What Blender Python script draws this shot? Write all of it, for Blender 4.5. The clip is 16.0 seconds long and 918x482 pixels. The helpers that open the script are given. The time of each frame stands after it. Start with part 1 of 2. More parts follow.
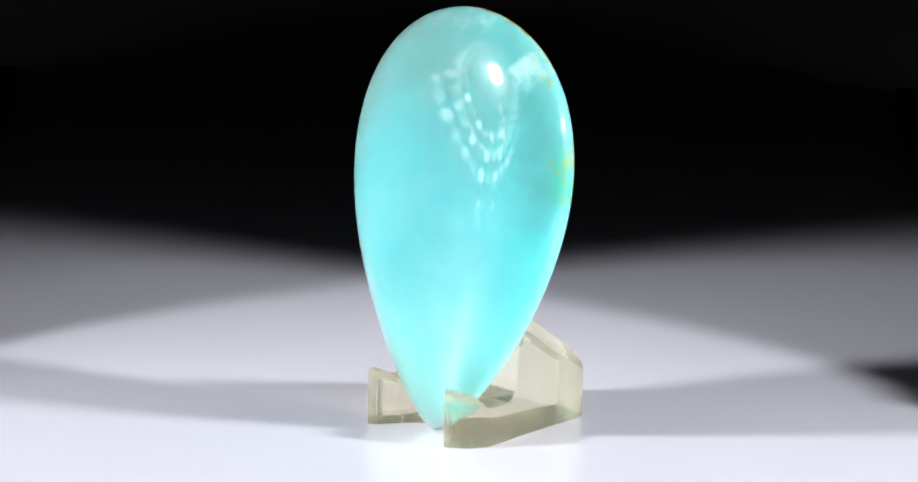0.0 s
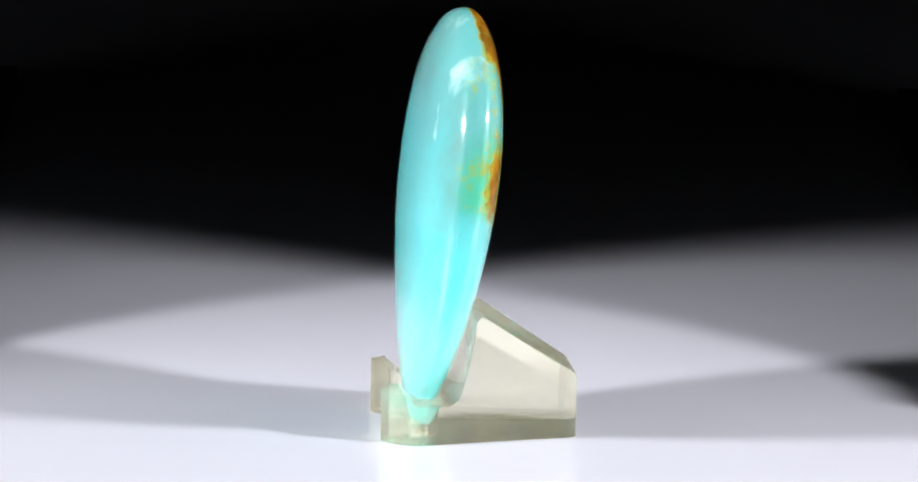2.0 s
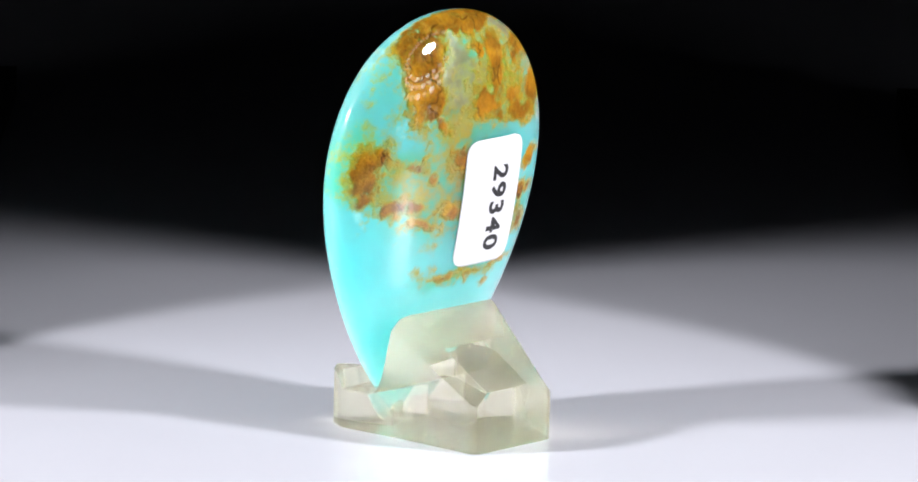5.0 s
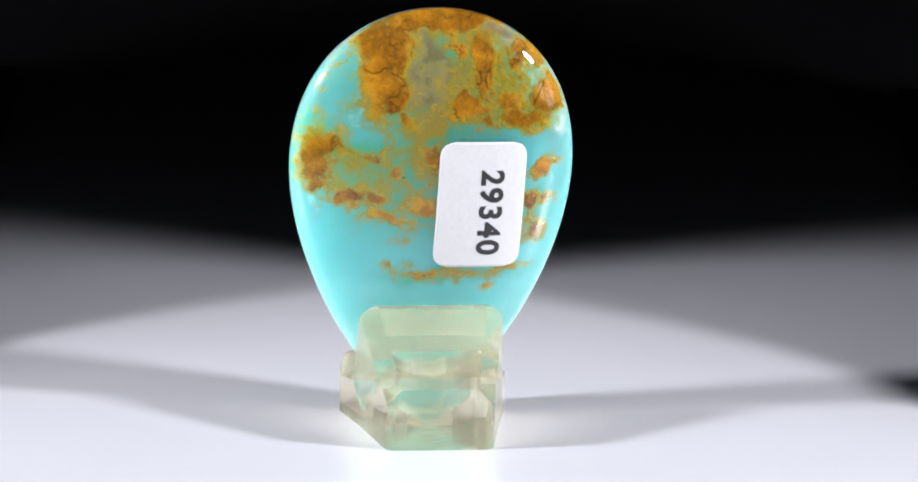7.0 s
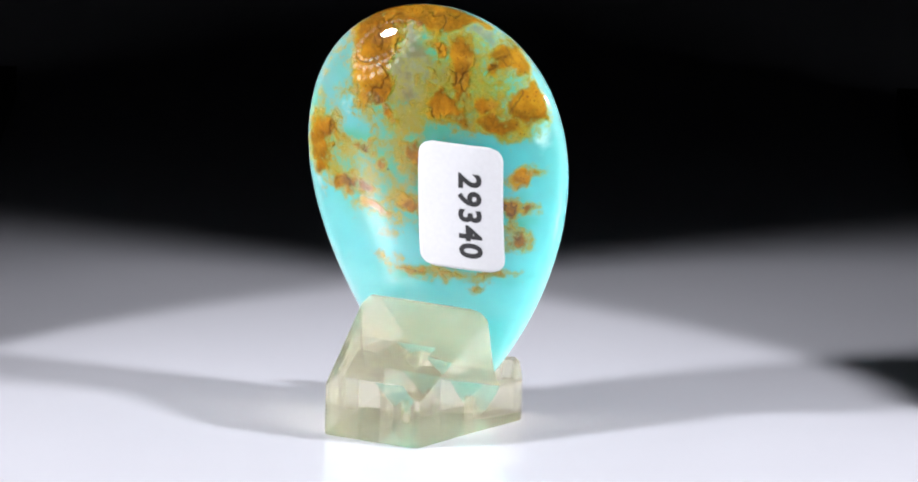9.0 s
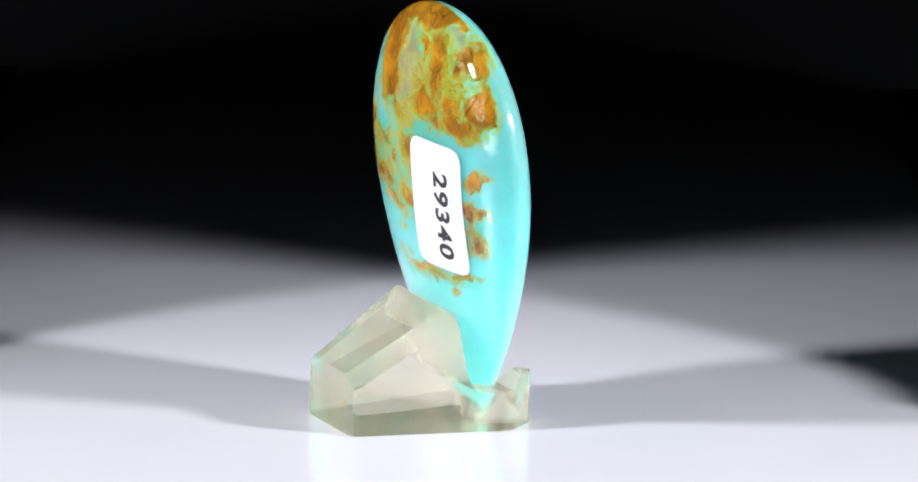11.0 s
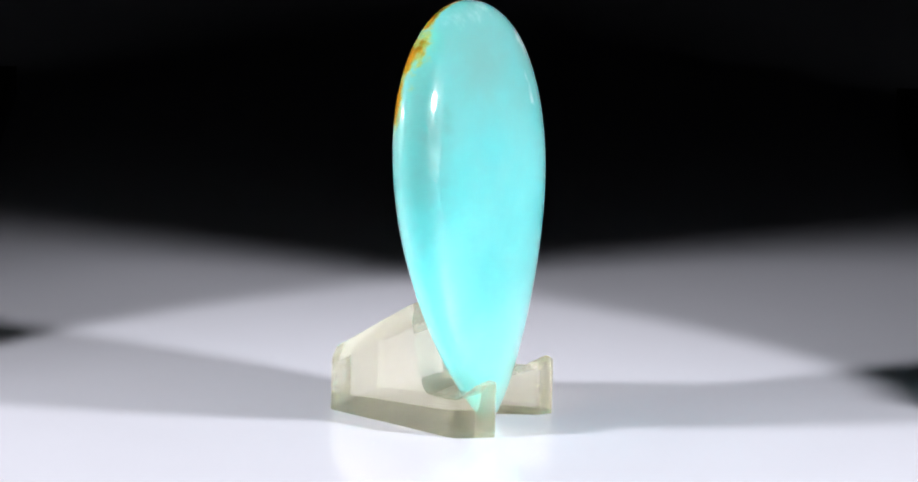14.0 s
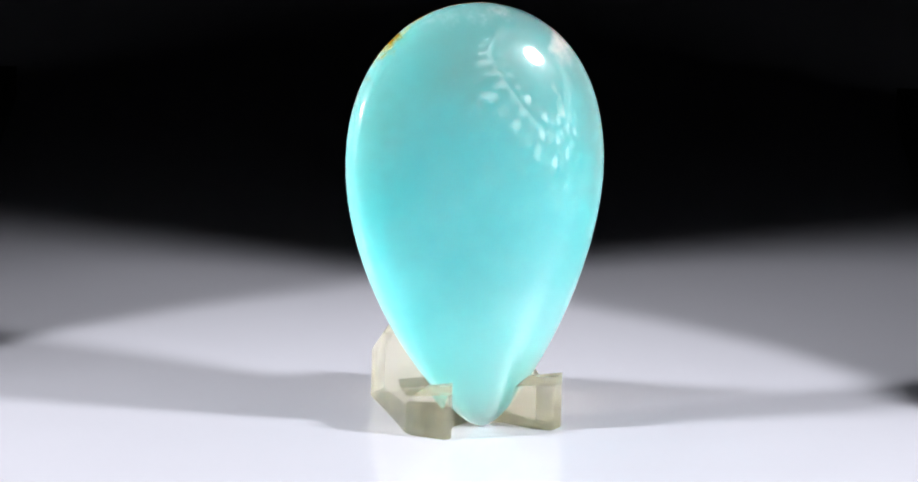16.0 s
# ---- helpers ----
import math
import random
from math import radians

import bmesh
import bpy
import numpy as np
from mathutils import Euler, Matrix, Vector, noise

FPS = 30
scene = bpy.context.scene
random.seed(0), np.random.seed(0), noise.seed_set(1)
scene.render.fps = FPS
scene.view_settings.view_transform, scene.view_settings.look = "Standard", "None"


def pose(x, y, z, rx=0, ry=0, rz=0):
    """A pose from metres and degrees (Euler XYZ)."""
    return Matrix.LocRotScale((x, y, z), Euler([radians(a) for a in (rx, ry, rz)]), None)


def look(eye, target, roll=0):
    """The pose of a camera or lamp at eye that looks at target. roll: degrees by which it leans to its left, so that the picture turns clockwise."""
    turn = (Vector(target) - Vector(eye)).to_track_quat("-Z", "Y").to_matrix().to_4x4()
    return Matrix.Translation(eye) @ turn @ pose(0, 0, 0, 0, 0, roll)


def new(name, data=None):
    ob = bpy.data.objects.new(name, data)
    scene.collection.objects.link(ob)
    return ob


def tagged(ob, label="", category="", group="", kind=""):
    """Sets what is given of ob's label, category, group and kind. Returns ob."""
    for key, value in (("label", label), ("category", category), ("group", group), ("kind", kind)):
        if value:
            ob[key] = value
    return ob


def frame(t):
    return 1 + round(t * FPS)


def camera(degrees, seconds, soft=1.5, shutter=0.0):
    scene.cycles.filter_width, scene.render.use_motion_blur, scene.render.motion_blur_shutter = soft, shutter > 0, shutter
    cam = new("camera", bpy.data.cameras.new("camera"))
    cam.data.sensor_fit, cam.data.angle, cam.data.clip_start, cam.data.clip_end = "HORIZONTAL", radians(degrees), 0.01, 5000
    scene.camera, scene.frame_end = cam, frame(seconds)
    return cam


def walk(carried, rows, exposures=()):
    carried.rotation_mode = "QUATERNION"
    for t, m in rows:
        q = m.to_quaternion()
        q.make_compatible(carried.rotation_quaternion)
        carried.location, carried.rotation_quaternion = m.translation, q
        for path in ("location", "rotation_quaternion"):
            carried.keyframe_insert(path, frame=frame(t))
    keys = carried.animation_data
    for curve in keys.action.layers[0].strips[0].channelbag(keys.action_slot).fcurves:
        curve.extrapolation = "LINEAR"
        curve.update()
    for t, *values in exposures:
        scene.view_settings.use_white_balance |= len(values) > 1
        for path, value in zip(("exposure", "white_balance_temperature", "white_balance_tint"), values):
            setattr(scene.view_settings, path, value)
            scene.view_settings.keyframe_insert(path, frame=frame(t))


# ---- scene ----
cam = camera(8.0, 16.0, soft=1.9)
CAM_EYE = (0.00081, -0.67277, 0.17575)
CAM_AIM = (0.00081, 0.0, 0.01942)
view = look(CAM_EYE, CAM_AIM, 1.43)
walk(cam, [(0.0, view), (16.0, view)])

# ---- light: a dark room, two small LED lamps low at both sides ----
world = bpy.data.worlds.new("world")
scene.world = world
world.use_nodes = True
world.node_tree.nodes["Background"].inputs[0].default_value = (0.8, 0.85, 1.0, 1)
world.node_tree.nodes["Background"].inputs[1].default_value = 0.002
scene.view_settings.exposure = 0.0

LAMP_AIM = Vector((0.001, -0.008, 0.020))
BEAM_AIM = Vector((0.0, -0.006, 0.020))
LAMPS = {"left": Vector((-0.260, -0.086, 0.132)), "right": Vector((0.262, -0.086, 0.132))}
LAMP_POWER, LAMP_CONE, LAMP_RADIUS = 7.3, 36.0, 0.018

for side, at in LAMPS.items():
    data = bpy.data.lights.new("spot_light", "SPOT")
    data.energy, data.spot_size, data.spot_blend = LAMP_POWER, radians(LAMP_CONE), 0.9
    data.shadow_soft_size, data.color = LAMP_RADIUS, (1.0, 0.985, 1.0)
    new("spot_light", data).matrix_world = look(at, BEAM_AIM)


# ---- materials ----
def material(name, base=(0.8, 0.8, 0.8), rough=0.5, **inputs):
    m = bpy.data.materials.new(name)
    m.use_nodes = True
    b = m.node_tree.nodes["Principled BSDF"]
    b.inputs["Base Color"].default_value = (*base, 1)
    b.inputs["Roughness"].default_value = rough
    for key, value in inputs.items():
        b.inputs[key.replace("_", " ")].default_value = value
    return m, m.node_tree, b


def node(tree, kind, links=(), **values):
    n = tree.nodes.new(kind)
    for key, value in values.items():
        if key.startswith("in_"):
            n.inputs[int(key[3:])].default_value = value
        else:
            setattr(n, key, value)
    for slot, source in links:
        tree.links.new(source, n.inputs[slot])
    return n


def noise_of(tree, coords, scale, detail=4.0, rough=0.55):
    n = node(tree, "ShaderNodeTexNoise", [("Vector", coords)])
    n.inputs["Scale"].default_value, n.inputs["Detail"].default_value = scale, detail
    n.inputs["Roughness"].default_value = rough
    return n.outputs["Fac"]


def calc(tree, op, a, b=0.0, c=None):
    n = tree.nodes.new("ShaderNodeMath")
    n.operation = op
    for slot, value in enumerate((a, b, c)):
        if value is None:
            continue
        if isinstance(value, (int, float)):
            n.inputs[slot].default_value = value
        else:
            tree.links.new(value, n.inputs[slot])
    return n.outputs[0]


def ramp(tree, value, low, high):
    n = tree.nodes.new("ShaderNodeMapRange")
    n.interpolation_type = "SMOOTHSTEP"
    tree.links.new(value, n.inputs["Value"])
    n.inputs["From Min"].default_value, n.inputs["From Max"].default_value = low, high
    return n.outputs["Result"]


def blend(tree, fac, a, b):
    n = tree.nodes.new("ShaderNodeMix")
    n.data_type = "RGBA"
    for slot, value in ((0, fac), (6, a), (7, b)):
        if isinstance(value, (int, float)):
            n.inputs[slot].default_value = value
        elif isinstance(value, tuple):
            n.inputs[slot].default_value = (*value, 1)
        else:
            tree.links.new(value, n.inputs[slot])
    return n.outputs[2]


def attribute(tree, name):
    return node(tree, "ShaderNodeAttribute", attribute_name=name).outputs["Fac"]


def table_material():
    m, t, b = material("white_acrylic", (0.62, 0.62, 0.66), 0.32)
    co = node(t, "ShaderNodeTexCoord").outputs["Object"]
    fine = noise_of(t, co, 900, 3)
    soft = noise_of(t, co, 22, 3)
    mix = calc(t, "ADD", calc(t, "MULTIPLY", fine, 0.25), calc(t, "MULTIPLY", soft, 0.75))
    t.links.new(blend(t, mix, (0.66, 0.67, 0.76), (0.73, 0.74, 0.825)), b.inputs["Base Color"])
    t.links.new(calc(t, "MULTIPLY_ADD", soft, 0.16, 0.24), b.inputs["Roughness"])
    b.inputs["Coat Weight"].default_value = 1.0
    b.inputs["Coat Roughness"].default_value = 0.1
    return m


def stone_material():
    m, t, b = material("polished_opal", rough=0.12)
    co = node(t, "ShaderNodeTexCoord").outputs["Object"]
    rust, olive, milk, grey = (attribute(t, k) for k in ("rust", "olive", "milk", "grey"))
    big, mid, fine, grit = (noise_of(t, co, s, d, r) for s, d, r in ((90, 3, 0.5), (420, 6, 0.62), (1500, 5, 0.6), (3800, 2, 0.5)))
    # body colour: aqua with soft clouds, paler toward the tip; top and flanks greyer, with painted shade
    body = blend(t, ramp(t, big, 0.35, 0.7), (0.09, 0.36, 0.375), (0.12, 0.41, 0.425))
    body = blend(t, ramp(t, calc(t, "ADD", attribute(t, "tip"), calc(t, "MULTIPLY", calc(t, "SUBTRACT", big, 0.5), 0.5)), 0.0, 1.0), body, (0.155, 0.44, 0.455))
    # dimmer light on the upper stone and flanks, put into the colour
    crown_shade = calc(t, "ADD", attribute(t, "crown_shade"), calc(t, "MULTIPLY", calc(t, "SUBTRACT", big, 0.5), 0.9))
    body = blend(t, ramp(t, crown_shade, 0.2, 1.2), body, (0.108, 0.222, 0.218))
    cloud = calc(t, "ADD", milk, calc(t, "MULTIPLY", calc(t, "SUBTRACT", mid, 0.5), 0.7))
    body = blend(t, calc(t, "MULTIPLY", ramp(t, cloud, 0.38, 0.85), 0.75), body, (0.50, 0.59, 0.58))
    # green zone and thin yellow-brown veil near the matrix
    green = calc(t, "ADD", olive, calc(t, "MULTIPLY", calc(t, "SUBTRACT", big, 0.5), 0.8))
    body = blend(t, calc(t, "MULTIPLY", ramp(t, green, 0.1, 0.7), 0.9), body, (0.06, 0.27, 0.16))
    veil = calc(t, "ADD", olive, calc(t, "ADD", calc(t, "MULTIPLY", calc(t, "SUBTRACT", mid, 0.5), 1.9), calc(t, "MULTIPLY", calc(t, "SUBTRACT", fine, 0.5), 0.9)))
    body = blend(t, calc(t, "MULTIPLY", ramp(t, veil, 0.35, 0.95), ramp(t, olive, 0.05, 0.3)), body, (0.25, 0.195, 0.03))
    smoke = calc(t, "ADD", grey, calc(t, "ADD", calc(t, "MULTIPLY", calc(t, "SUBTRACT", mid, 0.5), 1.3), calc(t, "MULTIPLY", calc(t, "SUBTRACT", fine, 0.5), 0.3)))
    murk = blend(t, ramp(t, mid, 0.38, 0.62), (0.15, 0.125, 0.055), (0.23, 0.20, 0.11))
    body = blend(t, calc(t, "MULTIPLY", ramp(t, smoke, 0.2, 0.75), ramp(t, grey, 0.08, 0.35)), body, murk)
    # rusty matrix
    edge = calc(t, "ADD", rust, calc(t, "ADD", calc(t, "MULTIPLY", calc(t, "SUBTRACT", mid, 0.5), 1.6), calc(t, "MULTIPLY", calc(t, "SUBTRACT", fine, 0.5), 1.0)))
    body = blend(t, calc(t, "MULTIPLY", calc(t, "MULTIPLY", ramp(t, edge, 0.14, 0.52), ramp(t, rust, 0.08, 0.3)), 0.8), body, (0.26, 0.205, 0.02))
    mask = ramp(t, edge, 0.40, 0.82)
    patch = noise_of(t, co, 230, 5, 0.6)
    tone = blend(t, ramp(t, patch, 0.40, 0.66), (0.17, 0.068, 0.004), (0.40, 0.178, 0.008))
    tone = blend(t, calc(t, "MULTIPLY", ramp(t, fine, 0.42, 0.68), 0.45), tone, (0.33, 0.13, 0.006))
    tone = blend(t, calc(t, "MULTIPLY", ramp(t, mid, 0.54, 0.72), 0.6), tone, (0.40, 0.215, 0.025))
    tone = blend(t, calc(t, "MULTIPLY", calc(t, "SUBTRACT", 1.0, ramp(t, rust, 0.45, 0.85)), 0.75), tone, (0.36, 0.225, 0.010))
    # dark cracks and specks in the matrix
    vor = node(t, "ShaderNodeTexVoronoi", feature="DISTANCE_TO_EDGE")
    warp = node(t, "ShaderNodeVectorMath", [(0, co)], operation="ADD")
    scaled = node(t, "ShaderNodeVectorMath", operation="SCALE")
    t.links.new(node(t, "ShaderNodeTexNoise", [("Vector", co)], in_2=500.0).outputs["Color"], scaled.inputs[0])
    scaled.inputs["Scale"].default_value = 0.0045
    t.links.new(scaled.outputs[0], warp.inputs[1])
    t.links.new(warp.outputs[0], vor.inputs["Vector"])
    vor.inputs["Scale"].default_value = 170
    crack = calc(t, "MULTIPLY", calc(t, "SUBTRACT", 1.0, ramp(t, vor.outputs["Distance"], 0.0, 0.04)), ramp(t, big, 0.42, 0.54))
    tone = blend(t, calc(t, "MULTIPLY", crack, 0.55), tone, (0.06, 0.028, 0.008))
    speck = calc(t, "MULTIPLY", ramp(t, grit, 0.64, 0.70), ramp(t, mid, 0.45, 0.55))
    tone = blend(t, calc(t, "MULTIPLY", speck, 0.7), tone, (0.07, 0.03, 0.01))
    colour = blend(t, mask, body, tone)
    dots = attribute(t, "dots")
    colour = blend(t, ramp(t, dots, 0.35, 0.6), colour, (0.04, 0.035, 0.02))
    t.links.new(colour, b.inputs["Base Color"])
    b.subsurface_method = "RANDOM_WALK"
    t.links.new(calc(t, "MULTIPLY_ADD", mask, -0.85, 1.0), b.inputs["Subsurface Weight"])
    b.inputs["Subsurface Radius"].default_value = (0.35, 1.0, 1.0)
    b.inputs["Subsurface Scale"].default_value = 0.034
    b.inputs["IOR"].default_value = 1.46
    t.links.new(calc(t, "MULTIPLY_ADD", mask, -0.06, 0.06), b.inputs["Transmission Weight"])
    t.links.new(calc(t, "MULTIPLY_ADD", mask, 0.25, 0.25), b.inputs["Roughness"])
    b.inputs["Specular IOR Level"].default_value = 0.04
    b.inputs["Coat Weight"].default_value, b.inputs["Coat IOR"].default_value = 1.0, 1.5
    t.links.new(calc(t, "MULTIPLY_ADD", fine, 0.05, 0.0), b.inputs["Coat Roughness"])
    bump = node(t, "ShaderNodeBump", [("Height", calc(t, "MULTIPLY", mask, calc(t, "ADD", calc(t, "SUBTRACT", fine, crack), mid)))])
    bump.inputs["Strength"].default_value, bump.inputs["Distance"].default_value = 0.8, 0.0005
    t.links.new(bump.outputs[0], b.inputs["Normal"])
    return m


def stand_material():
    m, t, b = material("clear_acrylic", (1.0, 0.965, 0.80), 0.015, IOR=1.49, Transmission_Weight=1.0)
    co = node(t, "ShaderNodeTexCoord").outputs["Object"]
    # clear cast resin, slightly dulled: crisp and soft refraction, some light straight through, some scattered inside
    dull = node(t, "ShaderNodeBsdfGlass", in_0=(1.0, 0.97, 0.83, 1), in_1=0.22, in_2=1.49)
    clear = node(t, "ShaderNodeBsdfTransparent", in_0=(1.0, 0.985, 0.89, 1))
    haze = node(t, "ShaderNodeSubsurfaceScattering", falloff="BURLEY")
    haze.inputs["Color"].default_value = (1.0, 0.96, 0.70, 1)
    haze.inputs["Scale"].default_value = 0.006
    haze.inputs["Radius"].default_value = (1.0, 0.95, 0.6)
    glass = node(t, "ShaderNodeMixShader", [(1, b.outputs[0]), (2, dull.outputs[0])], in_0=0.07)
    glass = node(t, "ShaderNodeMixShader", [(1, glass.outputs[0]), (2, clear.outputs[0])], in_0=0.27)
    scratch = calc(t, "MULTIPLY_ADD", ramp(t, noise_of(t, co, 1100, 4), 0.4, 0.8), 0.025, 0.052)
    both = node(t, "ShaderNodeMixShader", [(0, scratch), (1, glass.outputs[0]), (2, haze.outputs[0])])
    t.links.new(both.outputs[0], t.nodes["Material Output"].inputs["Surface"])
    return m


def paper_material():
    m, t, b = material("sticker_paper", (0.8, 0.8, 0.82), 0.45)
    co = node(t, "ShaderNodeTexCoord").outputs["Object"]
    n = noise_of(t, co, 2200, 4)
    t.links.new(blend(t, n, (0.50, 0.505, 0.535), (0.57, 0.575, 0.605)), b.inputs["Base Color"])
    bump = node(t, "ShaderNodeBump", [("Height", noise_of(t, co, 350, 3))])
    bump.inputs["Strength"].default_value, bump.inputs["Distance"].default_value = 0.25, 0.0006
    t.links.new(bump.outputs[0], b.inputs["Normal"])
    return m


def glow_material(name, colour, strength):
    m, t, b = material(name, (0.02, 0.02, 0.02), 0.4)
    b.inputs["Emission Color"].default_value = (*colour, 1)
    b.inputs["Emission Strength"].default_value = strength
    return m


def cloth_material():
    m, t, b = material("black_velvet", (0.006, 0.006, 0.007), 0.95)
    co = node(t, "ShaderNodeTexCoord").outputs["Object"]
    t.links.new(blend(t, noise_of(t, co, 60, 5), (0.010, 0.010, 0.011), (0.026, 0.026, 0.028)), b.inputs["Base Color"])
    return m


TABLE, STONE, STAND, PAPER = table_material(), stone_material(), stand_material(), paper_material()
INK = material("printing_ink", (0.012, 0.012, 0.014), 0.5)[0]
CLOTH = cloth_material()
HOUSING = material("black_lamp_housing", (0.02, 0.02, 0.022), 0.4)[0]
PLATE_GLOW = glow_material("diffuser_plate_glow", (1.0, 0.98, 0.94), 0.35)
FACET_GLOWS = [glow_material("reflector_facet_glow", (0.95, 0.98, 1.0), g) for g in (3.0, 5.5, 9.5)]


# ---- building helpers ----
def part(name, bm, mat, parent=None, label="", smooth=True):
    mesh = bpy.data.meshes.new(name)
    bm.to_mesh(mesh)
    bm.free()
    if smooth:
        mesh.polygons.foreach_set("use_smooth", [True] * len(mesh.polygons))
    mesh.materials.append(mat)
    ob = new(name, mesh)
    ob.parent = parent
    if label:
        tagged(ob, label)
    return ob


def slab(x0, x1, y0, y1, z0, z1):
    bm = bmesh.new()
    bmesh.ops.create_cube(bm, size=1)
    bmesh.ops.transform(bm, verts=bm.verts, matrix=Matrix.Translation(((x0 + x1) / 2, (y0 + y1) / 2, (z0 + z1) / 2)) @ Matrix.Diagonal((x1 - x0, y1 - y0, z1 - z0, 1)))
    return bm


def prism(outline, axis, low, high):
    """A closed prism over a 2D outline: axis 'z' (outline in x, y) or 'x' (outline in y, z)."""
    bm = bmesh.new()
    put = (lambda p, h: (p[0], p[1], h)) if axis == "z" else (lambda p, h: (h, p[0], p[1]))
    a = [bm.verts.new(put(p, low)) for p in outline]
    b = [bm.verts.new(put(p, high)) for p in outline]
    bm.faces.new(a[::-1]), bm.faces.new(b)
    for i in range(len(a)):
        j = (i + 1) % len(a)
        bm.faces.new((a[i], a[j], b[j], b[i]))
    bmesh.ops.recalc_face_normals(bm, faces=bm.faces)
    return bm


# ---- the setting ----
tagged(part("table_surface", slab(-0.8, 0.8, -0.8, 0.8, -0.03, 0.0), TABLE, smooth=False), "glossy white acrylic table top under two light beams", "table top", kind="structure")
for wall, box in {"backdrop": (-0.8, 0.8, 0.8, 0.82, -0.03, 1.0), "wall_front": (-0.8, 0.8, -0.82, -0.8, -0.03, 1.0),
                  "wall_left": (-0.82, -0.8, -0.82, 0.82, -0.03, 1.0), "wall_right": (0.8, 0.82, -0.82, 0.82, -0.03, 1.0)}.items():
    tagged(part(wall, slab(*box), CLOTH, smooth=False), "black velvet cloth hanging round the table", "backdrop", kind="structure")
tagged(part("ceiling", slab(-0.82, 0.82, -0.82, 0.82, 1.0, 1.02), CLOTH, smooth=False), "black cloth ceiling of the photo booth", "ceiling", kind="structure")


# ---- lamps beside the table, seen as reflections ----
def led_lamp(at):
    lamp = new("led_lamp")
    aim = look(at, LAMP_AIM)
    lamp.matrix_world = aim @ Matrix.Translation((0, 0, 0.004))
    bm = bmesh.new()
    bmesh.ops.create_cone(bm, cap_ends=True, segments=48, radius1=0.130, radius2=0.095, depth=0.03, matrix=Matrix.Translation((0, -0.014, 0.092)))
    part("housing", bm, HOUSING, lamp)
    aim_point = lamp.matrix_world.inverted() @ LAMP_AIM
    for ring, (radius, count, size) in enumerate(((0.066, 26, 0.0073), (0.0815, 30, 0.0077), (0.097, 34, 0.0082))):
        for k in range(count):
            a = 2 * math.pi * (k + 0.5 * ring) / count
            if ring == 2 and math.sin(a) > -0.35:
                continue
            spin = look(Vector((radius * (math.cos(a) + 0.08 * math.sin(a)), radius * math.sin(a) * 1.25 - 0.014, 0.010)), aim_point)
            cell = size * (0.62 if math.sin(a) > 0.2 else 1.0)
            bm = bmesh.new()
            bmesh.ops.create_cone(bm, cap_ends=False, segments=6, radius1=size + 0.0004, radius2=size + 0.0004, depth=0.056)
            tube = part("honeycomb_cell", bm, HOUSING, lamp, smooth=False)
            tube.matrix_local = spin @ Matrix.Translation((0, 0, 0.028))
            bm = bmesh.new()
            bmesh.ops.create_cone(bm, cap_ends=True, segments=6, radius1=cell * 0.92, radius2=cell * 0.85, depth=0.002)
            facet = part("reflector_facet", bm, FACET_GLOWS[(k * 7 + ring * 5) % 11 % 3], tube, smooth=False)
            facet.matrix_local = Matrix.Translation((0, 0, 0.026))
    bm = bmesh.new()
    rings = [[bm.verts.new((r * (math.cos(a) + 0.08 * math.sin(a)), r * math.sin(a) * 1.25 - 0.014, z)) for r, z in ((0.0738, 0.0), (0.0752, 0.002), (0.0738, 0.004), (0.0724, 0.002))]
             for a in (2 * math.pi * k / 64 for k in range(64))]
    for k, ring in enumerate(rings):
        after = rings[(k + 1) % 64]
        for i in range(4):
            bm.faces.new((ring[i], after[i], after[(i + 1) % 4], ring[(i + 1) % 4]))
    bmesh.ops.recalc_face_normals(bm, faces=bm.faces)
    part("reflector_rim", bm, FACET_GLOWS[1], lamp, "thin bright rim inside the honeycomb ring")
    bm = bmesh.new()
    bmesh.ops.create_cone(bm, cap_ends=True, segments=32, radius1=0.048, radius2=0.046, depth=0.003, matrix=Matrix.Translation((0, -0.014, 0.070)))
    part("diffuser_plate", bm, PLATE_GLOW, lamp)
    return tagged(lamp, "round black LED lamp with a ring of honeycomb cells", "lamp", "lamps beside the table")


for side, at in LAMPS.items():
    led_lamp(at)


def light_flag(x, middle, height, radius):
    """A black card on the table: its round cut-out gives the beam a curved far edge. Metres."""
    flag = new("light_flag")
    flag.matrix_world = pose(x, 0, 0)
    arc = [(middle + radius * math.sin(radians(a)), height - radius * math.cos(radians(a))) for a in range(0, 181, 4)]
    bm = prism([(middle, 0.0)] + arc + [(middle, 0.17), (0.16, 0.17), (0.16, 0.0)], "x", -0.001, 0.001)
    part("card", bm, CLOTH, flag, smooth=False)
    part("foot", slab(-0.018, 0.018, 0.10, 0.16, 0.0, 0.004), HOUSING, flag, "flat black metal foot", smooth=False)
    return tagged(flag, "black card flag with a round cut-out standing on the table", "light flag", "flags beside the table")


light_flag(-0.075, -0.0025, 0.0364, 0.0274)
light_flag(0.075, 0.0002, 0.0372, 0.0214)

# ---- the stone: a teardrop cabochon leaning back on its stand ----
MM = 0.001
STONE_TOP, STONE_X, TIP_SQUARE, CROWN_SQUARE, BACK_SQUARE = 44.6, 2.15, 2.05, 2.5, 1.98


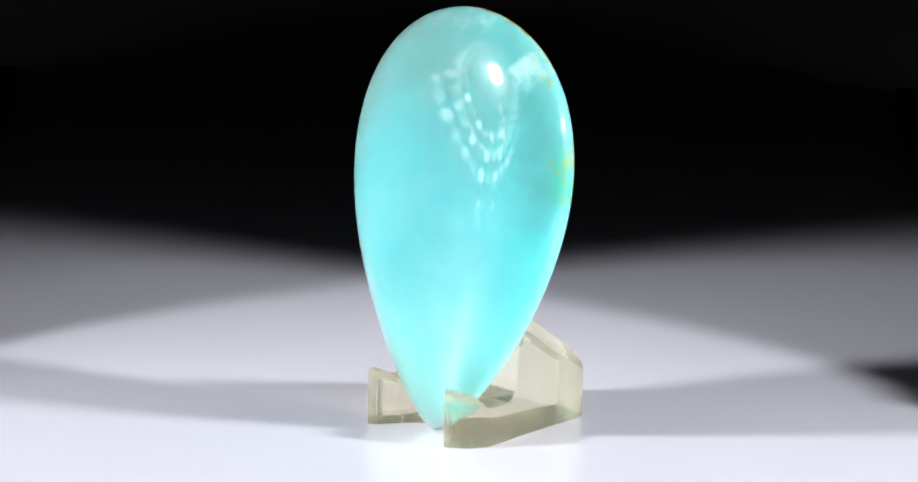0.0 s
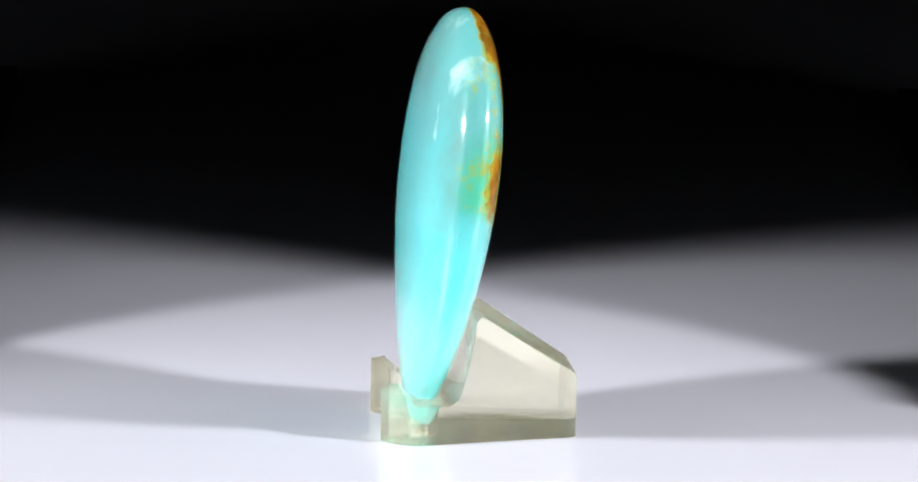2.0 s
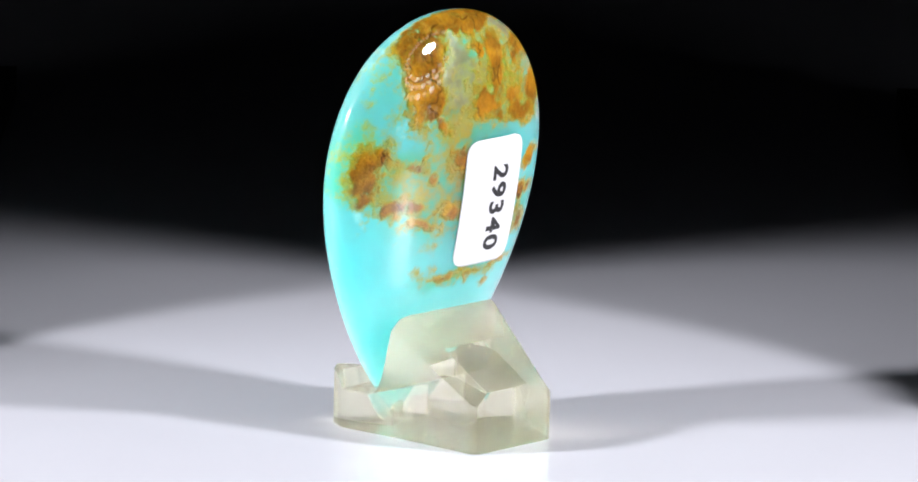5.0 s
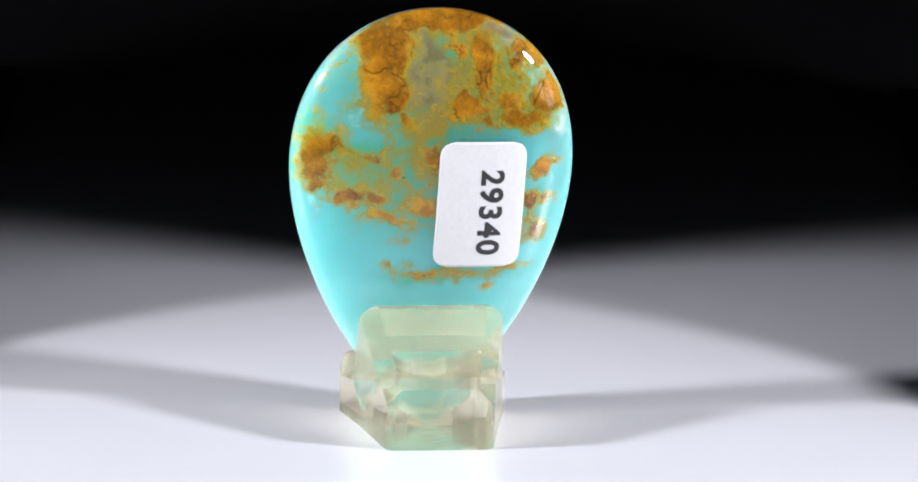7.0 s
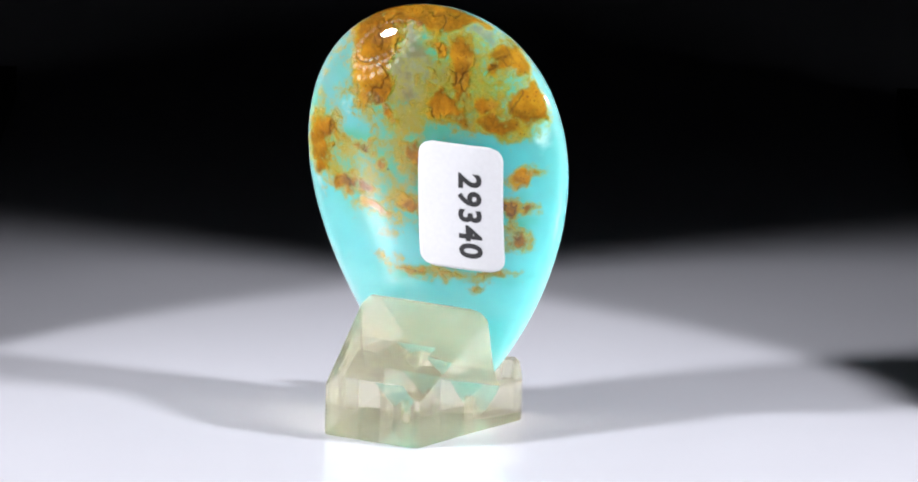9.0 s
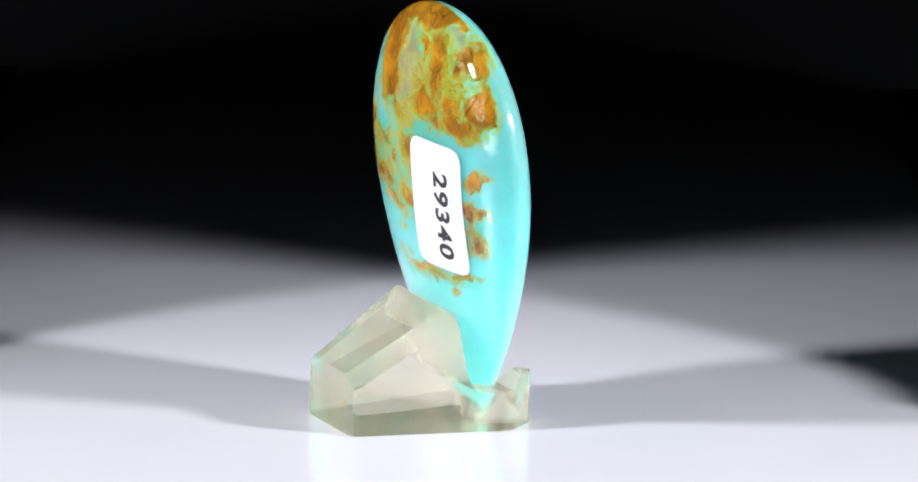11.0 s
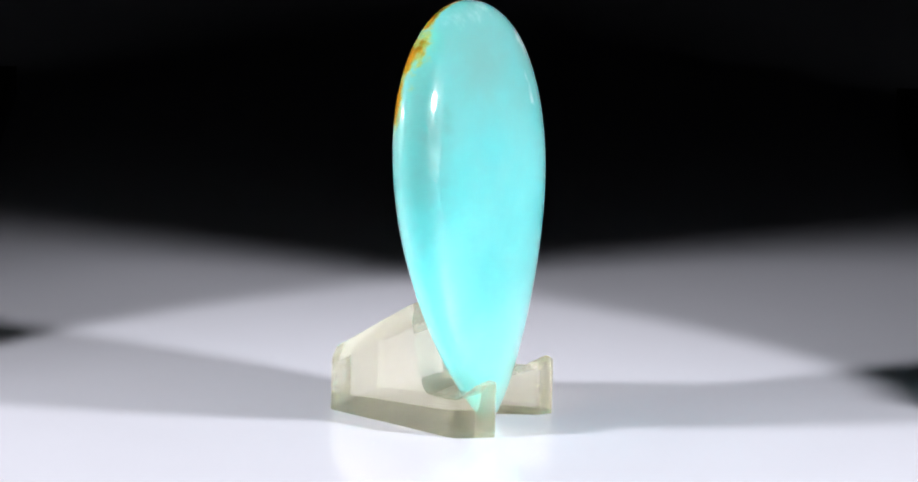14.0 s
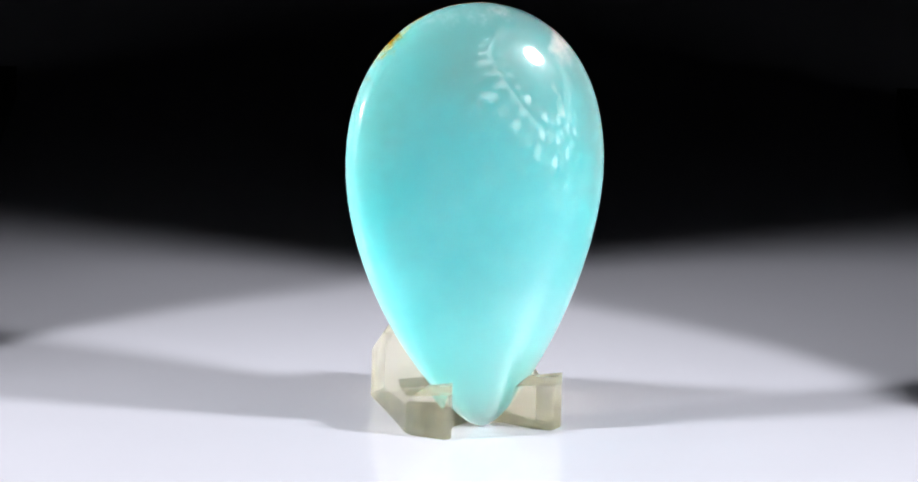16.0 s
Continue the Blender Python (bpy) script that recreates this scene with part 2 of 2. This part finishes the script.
def stone_at(z):
    """Half width, half thickness and middle depth of the stone at a height, in mm."""
    u = min(max(z / STONE_TOP, 0.0), 1.0)
    return (33.81 * (1 + 0.4 * math.exp(-u / 0.025)) * u ** 0.744 * (1 - u) ** 0.492 * (0.94 + 0.12 * u), 9.69 * u ** 0.671 * (1 - u) ** 0.495 * (0.953 + 0.093 * u),
            -3.99 + 0.1418 * z - 0.0007 * z * z)


def stone_back(x, z):
    a, b, y = stone_at(z)
    return y + b * max(0.0, 1 - abs((x - STONE_X) / a) ** BACK_SQUARE) ** (1 / BACK_SQUARE)


def spot(x, z, cx, cz, rx, rz, turn=0.0):
    """A soft round patch: 1 in the middle, 0.5 at its rim."""
    c, s = math.cos(radians(turn)), math.sin(radians(turn))
    dx, dz = x - cx, z - cz
    p, q = (dx * c + dz * s) / rx, (-dx * s + dz * c) / rz
    return 1 / (1 + (p * p + q * q) ** 1.5)


def most(*values):
    return max(values)


def step(a, b, v):
    f = min(max((v - a) / (b - a), 0), 1)
    return f * f * (3 - 2 * f)


def rust_field(x, y, z):
    back = step(-0.4, 1.3 - 1.0 * step(37, 43, z), y - stone_at(z)[2])
    rim = step(-3.0, -0.4, y - stone_at(z)[2])
    top = most(spot(x, z, 8.0, 39.2, 2.5, 4.9, 6), spot(x, z, 2.6, 43.9, 8.0, 1.7), spot(x, z, -2.3, 38.3, 1.5, 3.4, -10), spot(x, z, 0.2, 40.3, 0.9, 1.5), spot(x, z, -1.0, 34.4, 1.9, 1.2, 20),
               spot(x, z, -6.9, 40.2, 2.6, 1.2, 50), spot(x, z, -9.7, 35.3, 2.3, 1.6, 30), spot(x, z, 6.5, 35.4, 1.4, 1.6))
    thin = most(spot(x, z, -6.5, 33.9, 3.0, 1.2, 10), spot(x, z, -5.2, 35.6, 1.6, 1.0), spot(x, z, 6.0, 33.0, 1.2, 1.2))
    middle = most(spot(x, z, 14.2, 29.3, 2.2, 2.7), spot(x, z, 14.3, 26.4, 1.3, 1.3), spot(x, z, 11.6, 24.6, 2.3, 1.0, -25), spot(x, z, 9.2, 25.6, 1.4, 0.9))
    streaks = most(spot(x, z, 7.4, 22.8, 2.6, 0.75, 26), spot(x, z, 2.6, 29.0, 1.5, 1.9), spot(x, z, 6.3, 28.2, 0.9, 0.9), spot(x, z, 3.4, 23.8, 2.2, 0.9, 10), spot(x, z, 9.0, 29.2, 1.2, 0.8))
    right = most(spot(x, z, -9.2, 27.6, 1.9, 0.65, -24), spot(x, z, -7.9, 24.2, 0.8, 1.7, -10), spot(x, z, -8.1, 21.2, 1.1, 1.3), spot(x, z, -9.6, 24.6, 0.6, 0.8))
    low = most(spot(x, z, 3.0, 16.6, 3.6, 0.55, 5), spot(x, z, 0.2, 15.9, 2.2, 0.55, -8), spot(x, z, -3.4, 14.6, 1.0, 0.5), spot(x, z, -5.2, 17.0, 2.2, 0.5), spot(x, z, 7.2, 17.3, 1.0, 0.4, 20))
    clear = 1 - 0.5 * step(0.45, 0.8, grey_field(x, y, z))
    return most(back * clear * most(1.18 * top, 0.9 * thin, 0.52 * spot(x, z, 1, 38.6, 10, 6.0)), back * most(0.95 * streaks, 0.95 * right, 0.68 * low), 0.98 * rim * middle, 0.66 * step(-1.8, 0.2, y - stone_at(z)[2]) * spot(x, z, -7.6, 41.6, 6.0, 1.3, 36), 0.32 * rim * spot(x, z, 13.2, 38.6, 0.9, 4.0, 28))


def olive_field(x, y, z):
    back = step(-1.0, 1.5, y - stone_at(z)[2])
    rim = step(-3.2, 0.0, y - stone_at(z)[2])
    return most(0.75 * rim * spot(x, z, 15.6, 29.8, 2.6, 3.8), 0.5 * rim * spot(x, z, -7.0, 42.6, 5.0, 2.2, 40),
                back * most(0.95 * spot(x, z, 1, 38, 9, 6.5), 0.9 * spot(x, z, 9.0, 27.2, 5.5, 3.4), 0.95 * spot(x, z, 3.6, 36.0, 2.2, 2.4), 0.95 * spot(x, z, -6.5, 33.8, 4.5, 1.5, 8), 0.85 * spot(x, z, 3.5, 32.0, 4.0, 3.0),
                            0.85 * spot(x, z, -4.6, 38.2, 2.2, 3.0), 0.7 * spot(x, z, 0.5, 16.4, 7, 1.3), 0.68 * spot(x, z, 4, 26, 9, 6), 0.7 * spot(x, z, 3, 43.8, 9, 3.0), 0.5 * spot(x, z, -8.5, 23.5, 1.6, 3.5)))


def grey_field(x, y, z):
    back = step(-1.0, 1.0, y - stone_at(z)[2])
    return back * most(spot(x, z, 3.4, 38.2, 2.3, 4.6), 0.85 * spot(x, z, -3.4, 42.4, 2.6, 1.2, 15), 0.7 * spot(x, z, 0.4, 36.8, 0.9, 3.0), 0.6 * spot(x, z, -5.6, 40.6, 1.6, 0.9, 40))


def milk_field(x, y, z):
    front = 1 - step(-0.5, 2.5, y - stone_at(z)[2])
    return most(0.66 * front * spot(x, z, 11.6, 39.7, 2.0, 2.9, 35), 0.95 * (1 - front) * spot(x, z, -11.6, 32.9, 1.3, 1.9), 0.62 * (1 - front) * spot(x, z, 15.0, 24.5, 1.2, 2.0), 0.6 * spot(x, z, 10.6, 34.6, 0.5, 2.6, 25),
                0.55 * (1 - front) * spot(x, z, 11.2, 32.6, 0.7, 0.7), 0.42 * front * spot(x, z, 2, 44, 12, 3), 0.4 * (1 - front) * spot(x, z, -9.0, 32.6, 1.6, 0.5))


# painted shade: grows with height, plus flanks that would glow too brightly
def crown_shade_field(x, y, z):
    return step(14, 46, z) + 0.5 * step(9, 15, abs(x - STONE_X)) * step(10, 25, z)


def tip_field(x, y, z):
    return 1 - step(2, 26, z)


def dots_field(x, y, z):
    return most(*(max(0.0, 1 - math.dist((x, y, z), p) / r) for p, r in (((14.4, -2.0, 35.2), 0.38), ((15.2, -1.0, 35.7), 0.27), ((14.9, -1.6, 35.3), 0.25), ((15.3, -1.5, 34.0), 0.22), ((6.1, 3.2, 21.9), 0.4), ((-9.2, 1.7, 24.5), 0.4), ((5.7, 3.7, 27.1), 0.45), ((3.0, 3.5, 26.4), 0.4))))


def opal():
    rows, columns = 260, 200
    bm = bmesh.new()
    rings = []
    for i in range(1, rows):
        z = STONE_TOP * (1 - math.cos(math.pi * i / rows)) / 2
        a, b, y = stone_at(z)
        ring = []
        near_top = min(1.0, 9 * (1 - z / STONE_TOP)) ** 0.6
        fuller = 0.965 * (1 - z / STONE_TOP) ** -0.055
        for k in range(columns):
            t = 2 * math.pi * k / columns
            c, s = math.cos(t), math.sin(t)
            e = 2 / (TIP_SQUARE + (CROWN_SQUARE - TIP_SQUARE) * step(4, 28, z) if s < 0 else BACK_SQUARE)
            wide, deep = a + (0.22 * step(14, 30, z) * near_top if c > 0 else 0.0), b * (fuller if s < 0 else 1.0)
            ring.append(bm.verts.new(((STONE_X + wide * math.copysign(abs(c) ** e, c)) * MM, (y + deep * math.copysign(abs(s) ** e, s)) * MM, z * MM)))
        rings.append(ring)
    for lower, upper in zip(rings, rings[1:]):
        for k in range(columns):
            j = (k + 1) % columns
            bm.faces.new((lower[k], lower[j], upper[j], upper[k]))
    for ring, z, flip in ((rings[0], 0.0, True), (rings[-1], STONE_TOP, False)):
        pole = bm.verts.new((STONE_X * MM, stone_at(z)[2] * MM, z * MM))
        for k in range(columns):
            j = (k + 1) % columns
            bm.faces.new((ring[j], ring[k], pole) if flip else (ring[k], ring[j], pole))
    stone = part("opal_cabochon", bm, STONE)
    points = []
    for v in stone.data.vertices:
        x, y, z = (c / MM for c in v.co)
        broad, small = noise.noise_vector(Vector((x, y, z)) * 0.28), noise.noise_vector(Vector((x, y, z)) * 0.85)
        points.append((x + 1.3 * broad.x + 0.6 * small.x, y, z + 1.3 * broad.z + 0.6 * small.z))
    for name, field in (("rust", rust_field), ("olive", olive_field), ("milk", milk_field), ("grey", grey_field), ("crown_shade", crown_shade_field), ("tip", tip_field)):
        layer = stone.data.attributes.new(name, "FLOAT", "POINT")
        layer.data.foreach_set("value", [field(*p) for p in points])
    layer = stone.data.attributes.new("dots", "FLOAT", "POINT")
    layer.data.foreach_set("value", [dots_field(*(c / MM for c in v.co)) for v in stone.data.vertices])
    return tagged(stone, "polished aqua-blue opal teardrop with rusty matrix on its back", "gemstone")


LABEL_X, LABEL_Z, LABEL_W, LABEL_H, LABEL_TURN = -2.45, 23.95, 9.35, 13.8, 1.5


def on_back(p, q, lift):
    """A point of the sticker's own plane (p across, q up, in mm) laid on the stone's back."""
    c, s = math.cos(radians(LABEL_TURN)), math.sin(radians(LABEL_TURN))
    x, z = LABEL_X + p * c - q * s, LABEL_Z + p * s + q * c
    return x * MM, (stone_back(x, z) + lift) * MM, z * MM


def sticker(stone):
    bm = bmesh.new()
    n, m, corner = 36, 48, 1.55
    grid = []
    for j in range(m + 1):
        q = -LABEL_H / 2 + LABEL_H * j / m
        inset = max(0.0, abs(q) - (LABEL_H / 2 - corner))
        half = LABEL_W / 2 - corner + math.sqrt(max(0.0, corner ** 2 - inset ** 2))
        grid.append([bm.verts.new(on_back(-half + 2 * half * i / n, q, 0.05)) for i in range(n + 1)])
    for low, high in zip(grid, grid[1:]):
        for i in range(n):
            bm.faces.new((low[i + 1], low[i], high[i], high[i + 1]))
    bmesh.ops.recalc_face_normals(bm, faces=bm.faces)
    faces = list(bm.faces)
    if faces[0].normal.y < 0:
        bmesh.ops.reverse_faces(bm, faces=faces)
    edge = bmesh.ops.extrude_face_region(bm, geom=list(bm.faces))
    for v in (g for g in edge["geom"] if isinstance(g, bmesh.types.BMVert)):
        v.co.y += 0.00005
    bmesh.ops.recalc_face_normals(bm, faces=bm.faces)
    ob = part("sticker", bm, PAPER, stone, "white rounded paper sticker with a black printed number")
    for place, sign in enumerate("29340"):
        curve = bpy.data.curves.new("digit", "FONT")
        curve.body, curve.size, curve.align_x, curve.align_y, curve.resolution_u, curve.offset = sign, 3.35, "CENTER", "CENTER", 6, 0.115
        source = bpy.data.objects.new("digit_source", curve)
        scene.collection.objects.link(source)
        bpy.context.view_layer.update()
        flat = bpy.data.meshes.new_from_object(source.evaluated_get(bpy.context.evaluated_depsgraph_get()))
        bpy.data.objects.remove(source), bpy.data.curves.remove(curve)
        bm = bmesh.new()
        bm.from_mesh(flat)
        bpy.data.meshes.remove(flat)
        bmesh.ops.remove_doubles(bm, verts=bm.verts, dist=1e-4)
        bmesh.ops.triangulate(bm, faces=bm.faces)
        bmesh.ops.subdivide_edges(bm, edges=[e for e in bm.edges if e.calc_length() > 0.5], cuts=2, use_grid_fill=False)
        bmesh.ops.triangulate(bm, faces=bm.faces)
        # the line runs down the sticker, its digits' tops toward -x
        for v in bm.verts:
            v.co = on_back(-1.0 - v.co.y, -0.85 - (place - 2) * 1.93 - v.co.x, 0.125)
        bmesh.ops.recalc_face_normals(bm, faces=bm.faces)
        if sum(f.normal.y for f in bm.faces) < 0:
            bmesh.ops.reverse_faces(bm, faces=bm.faces)
        part("digit", bm, INK, ob, "bold black printed digit", smooth=False)


# ---- the stand: one moulded block with two front prongs ----
def rounded(points, low, high, steps=4):
    """The outline with its points from low to high joined by a smooth curve."""
    n, out = len(points), []
    for i, p in enumerate(points):
        out.append(p)
        if low <= i < high:
            a, b, c, d = (Vector(points[(i + k) % n]) for k in (-1, 0, 1, 2))
            for k in range(1, steps):
                f = k / steps
                q = 0.5 * (2 * b + (c - a) * f + (2 * a - 5 * b + 4 * c - d) * f * f + (3 * b - a - 3 * c + d) * f ** 3)
                out.append((q.x, q.y))
    return out


def filleted(points, radii, steps=7):
    """The outline with some of its corners, given by their numbers, rounded off."""
    out = []
    for i, p in enumerate(points):
        if i not in radii:
            out.append(p)
            continue
        p, before, after = Vector(p), Vector(points[i - 1]), Vector(points[(i + 1) % len(points)])
        a, b = p + (before - p).normalized() * radii[i], p + (after - p).normalized() * radii[i]
        for k in range(steps + 1):
            f = k / steps
            q = a * (1 - f) ** 2 + p * 2 * f * (1 - f) + b * f * f
            out.append((q.x, q.y))
    return out


def acrylic_stand():
    plan = [(8.0, 12.7), (-3.2, 12.7), (-5.2, 2.6), (-6.8, -4.4), (-3.9, -7.9), (-3.0, -7.3), (-1.6, -4.5), (-0.6, -3.2), (0.8, -2.4),
            (2.2, -2.2), (3.6, -2.4), (4.8, -3.4), (5.6, -4.7), (6.9, -7.1), (8.3, -8.3), (10.1, -6.9), (11.1, -4.6), (9.6, 2.6)]
    side = [(-12, -1), (16, -1), (16, 4.67), (12.7, 6.5), (3.0, 12.7), (2.3, 13.0), (1.7, 12.6), (0.7, 7.5), (0.1, 5.4), (-0.5, 4.5), (-1.4, 4.2), (-4.7, 4.2), (-6.2, 5.7), (-12, 5.9)]
    plan = filleted(rounded(plan, 6, 12), {0: 1.1, 1: 1.1, 3: 1.2, 4: 0.45, 32: 0.6, 33: 0.7, 34: 1.0})
    side = filleted(rounded(side, 7, 10), {3: 0.7})
    block = prism([(x * MM, y * MM) for x, y in plan], "z", 0.0, 0.02)
    # broad chamfers along both edges of the sloping top
    for edge, across in (((9.4, 2.6, 13.0), (0.99, 0.13, 0.0)), ((-5.2, 2.6, 13.0), (-0.98, 0.20, 0.0))):
        tilt = (Vector(across) + Vector((0.0, 0.54, 0.84))).normalized()
        cutting = block.verts[:] + block.edges[:] + block.faces[:]
        bmesh.ops.bisect_plane(block, geom=cutting, plane_co=(Vector(edge) - tilt * 1.05) * MM, plane_no=tilt, clear_outer=True)
        bmesh.ops.holes_fill(block, edges=block.edges[:], sides=0)
    bmesh.ops.recalc_face_normals(block, faces=block.faces)
    solid = part("solid", block, STAND, smooth=False)
    cutter = part("cutter", prism([(y * MM, z * MM) for y, z in side], "x", -0.02, 0.02), STAND, smooth=False)
    cut = solid.modifiers.new("cut", "BOOLEAN")
    cut.operation, cut.object, cut.solver = "INTERSECT", cutter, "EXACT"
    weld = solid.modifiers.new("weld", "WELD")
    weld.merge_threshold = 0.00003
    edges = solid.modifiers.new("edges", "BEVEL")
    edges.width, edges.segments, edges.limit_method, edges.angle_limit, edges.use_clamp_overlap = 0.00022, 3, "ANGLE", radians(24), True
    bpy.context.view_layer.update()
    mesh = bpy.data.meshes.new_from_object(solid.evaluated_get(bpy.context.evaluated_depsgraph_get()))
    for ob in (solid, cutter):
        old = ob.data
        bpy.data.objects.remove(ob)
        bpy.data.meshes.remove(old)
    whole = bmesh.new()
    whole.from_mesh(mesh)
    bpy.data.meshes.remove(mesh)
    low = min(v.co.z for v in whole.verts)
    bmesh.ops.translate(whole, verts=whole.verts, vec=(0, 0, 0.00002 - low))
    for y in (-4.7, 0.3):
        bmesh.ops.bisect_plane(whole, geom=whole.verts[:] + whole.edges[:] + whole.faces[:], plane_co=(0, y * MM, 0), plane_no=(0, 1, 0))
    bmesh.ops.triangulate(whole, faces=whole.faces)
    bmesh.ops.recalc_face_normals(whole, faces=whole.faces)
    stand = new("acrylic_stand")

    def belongs(f):
        c = f.calc_center_median() / MM
        return "back_rest" if c.y > 0.3 else "ledge" if c.y > -4.7 else "left_prong" if c.x < 2 else "right_prong"

    for name, label in (("back_rest", "wedge-shaped clear block with a sloping top"), ("ledge", "low clear ledge under the stone's tip"), ("left_prong", "short clear prong"), ("right_prong", "short clear prong")):
        bm = whole.copy()
        bmesh.ops.delete(bm, geom=[f for f in bm.faces if belongs(f) != name], context="FACES")
        part("prong" if "prong" in name else name, bm, STAND, stand, label, smooth=False)
    whole.free()
    return tagged(stand, "clear yellowish acrylic display stand holding the stone", "display stand")


gem = opal()
sticker(gem)
easel = acrylic_stand()


# ---- the turntable's slow turn ----
def motions():
    for thing, first in ((gem, -44.0), (easel, -46.0)):
        walk(thing, [(k / 2, pose(0, 0, 0, 0, 0, first - 18.005 * k / 2)) for k in range(33)])


motions()
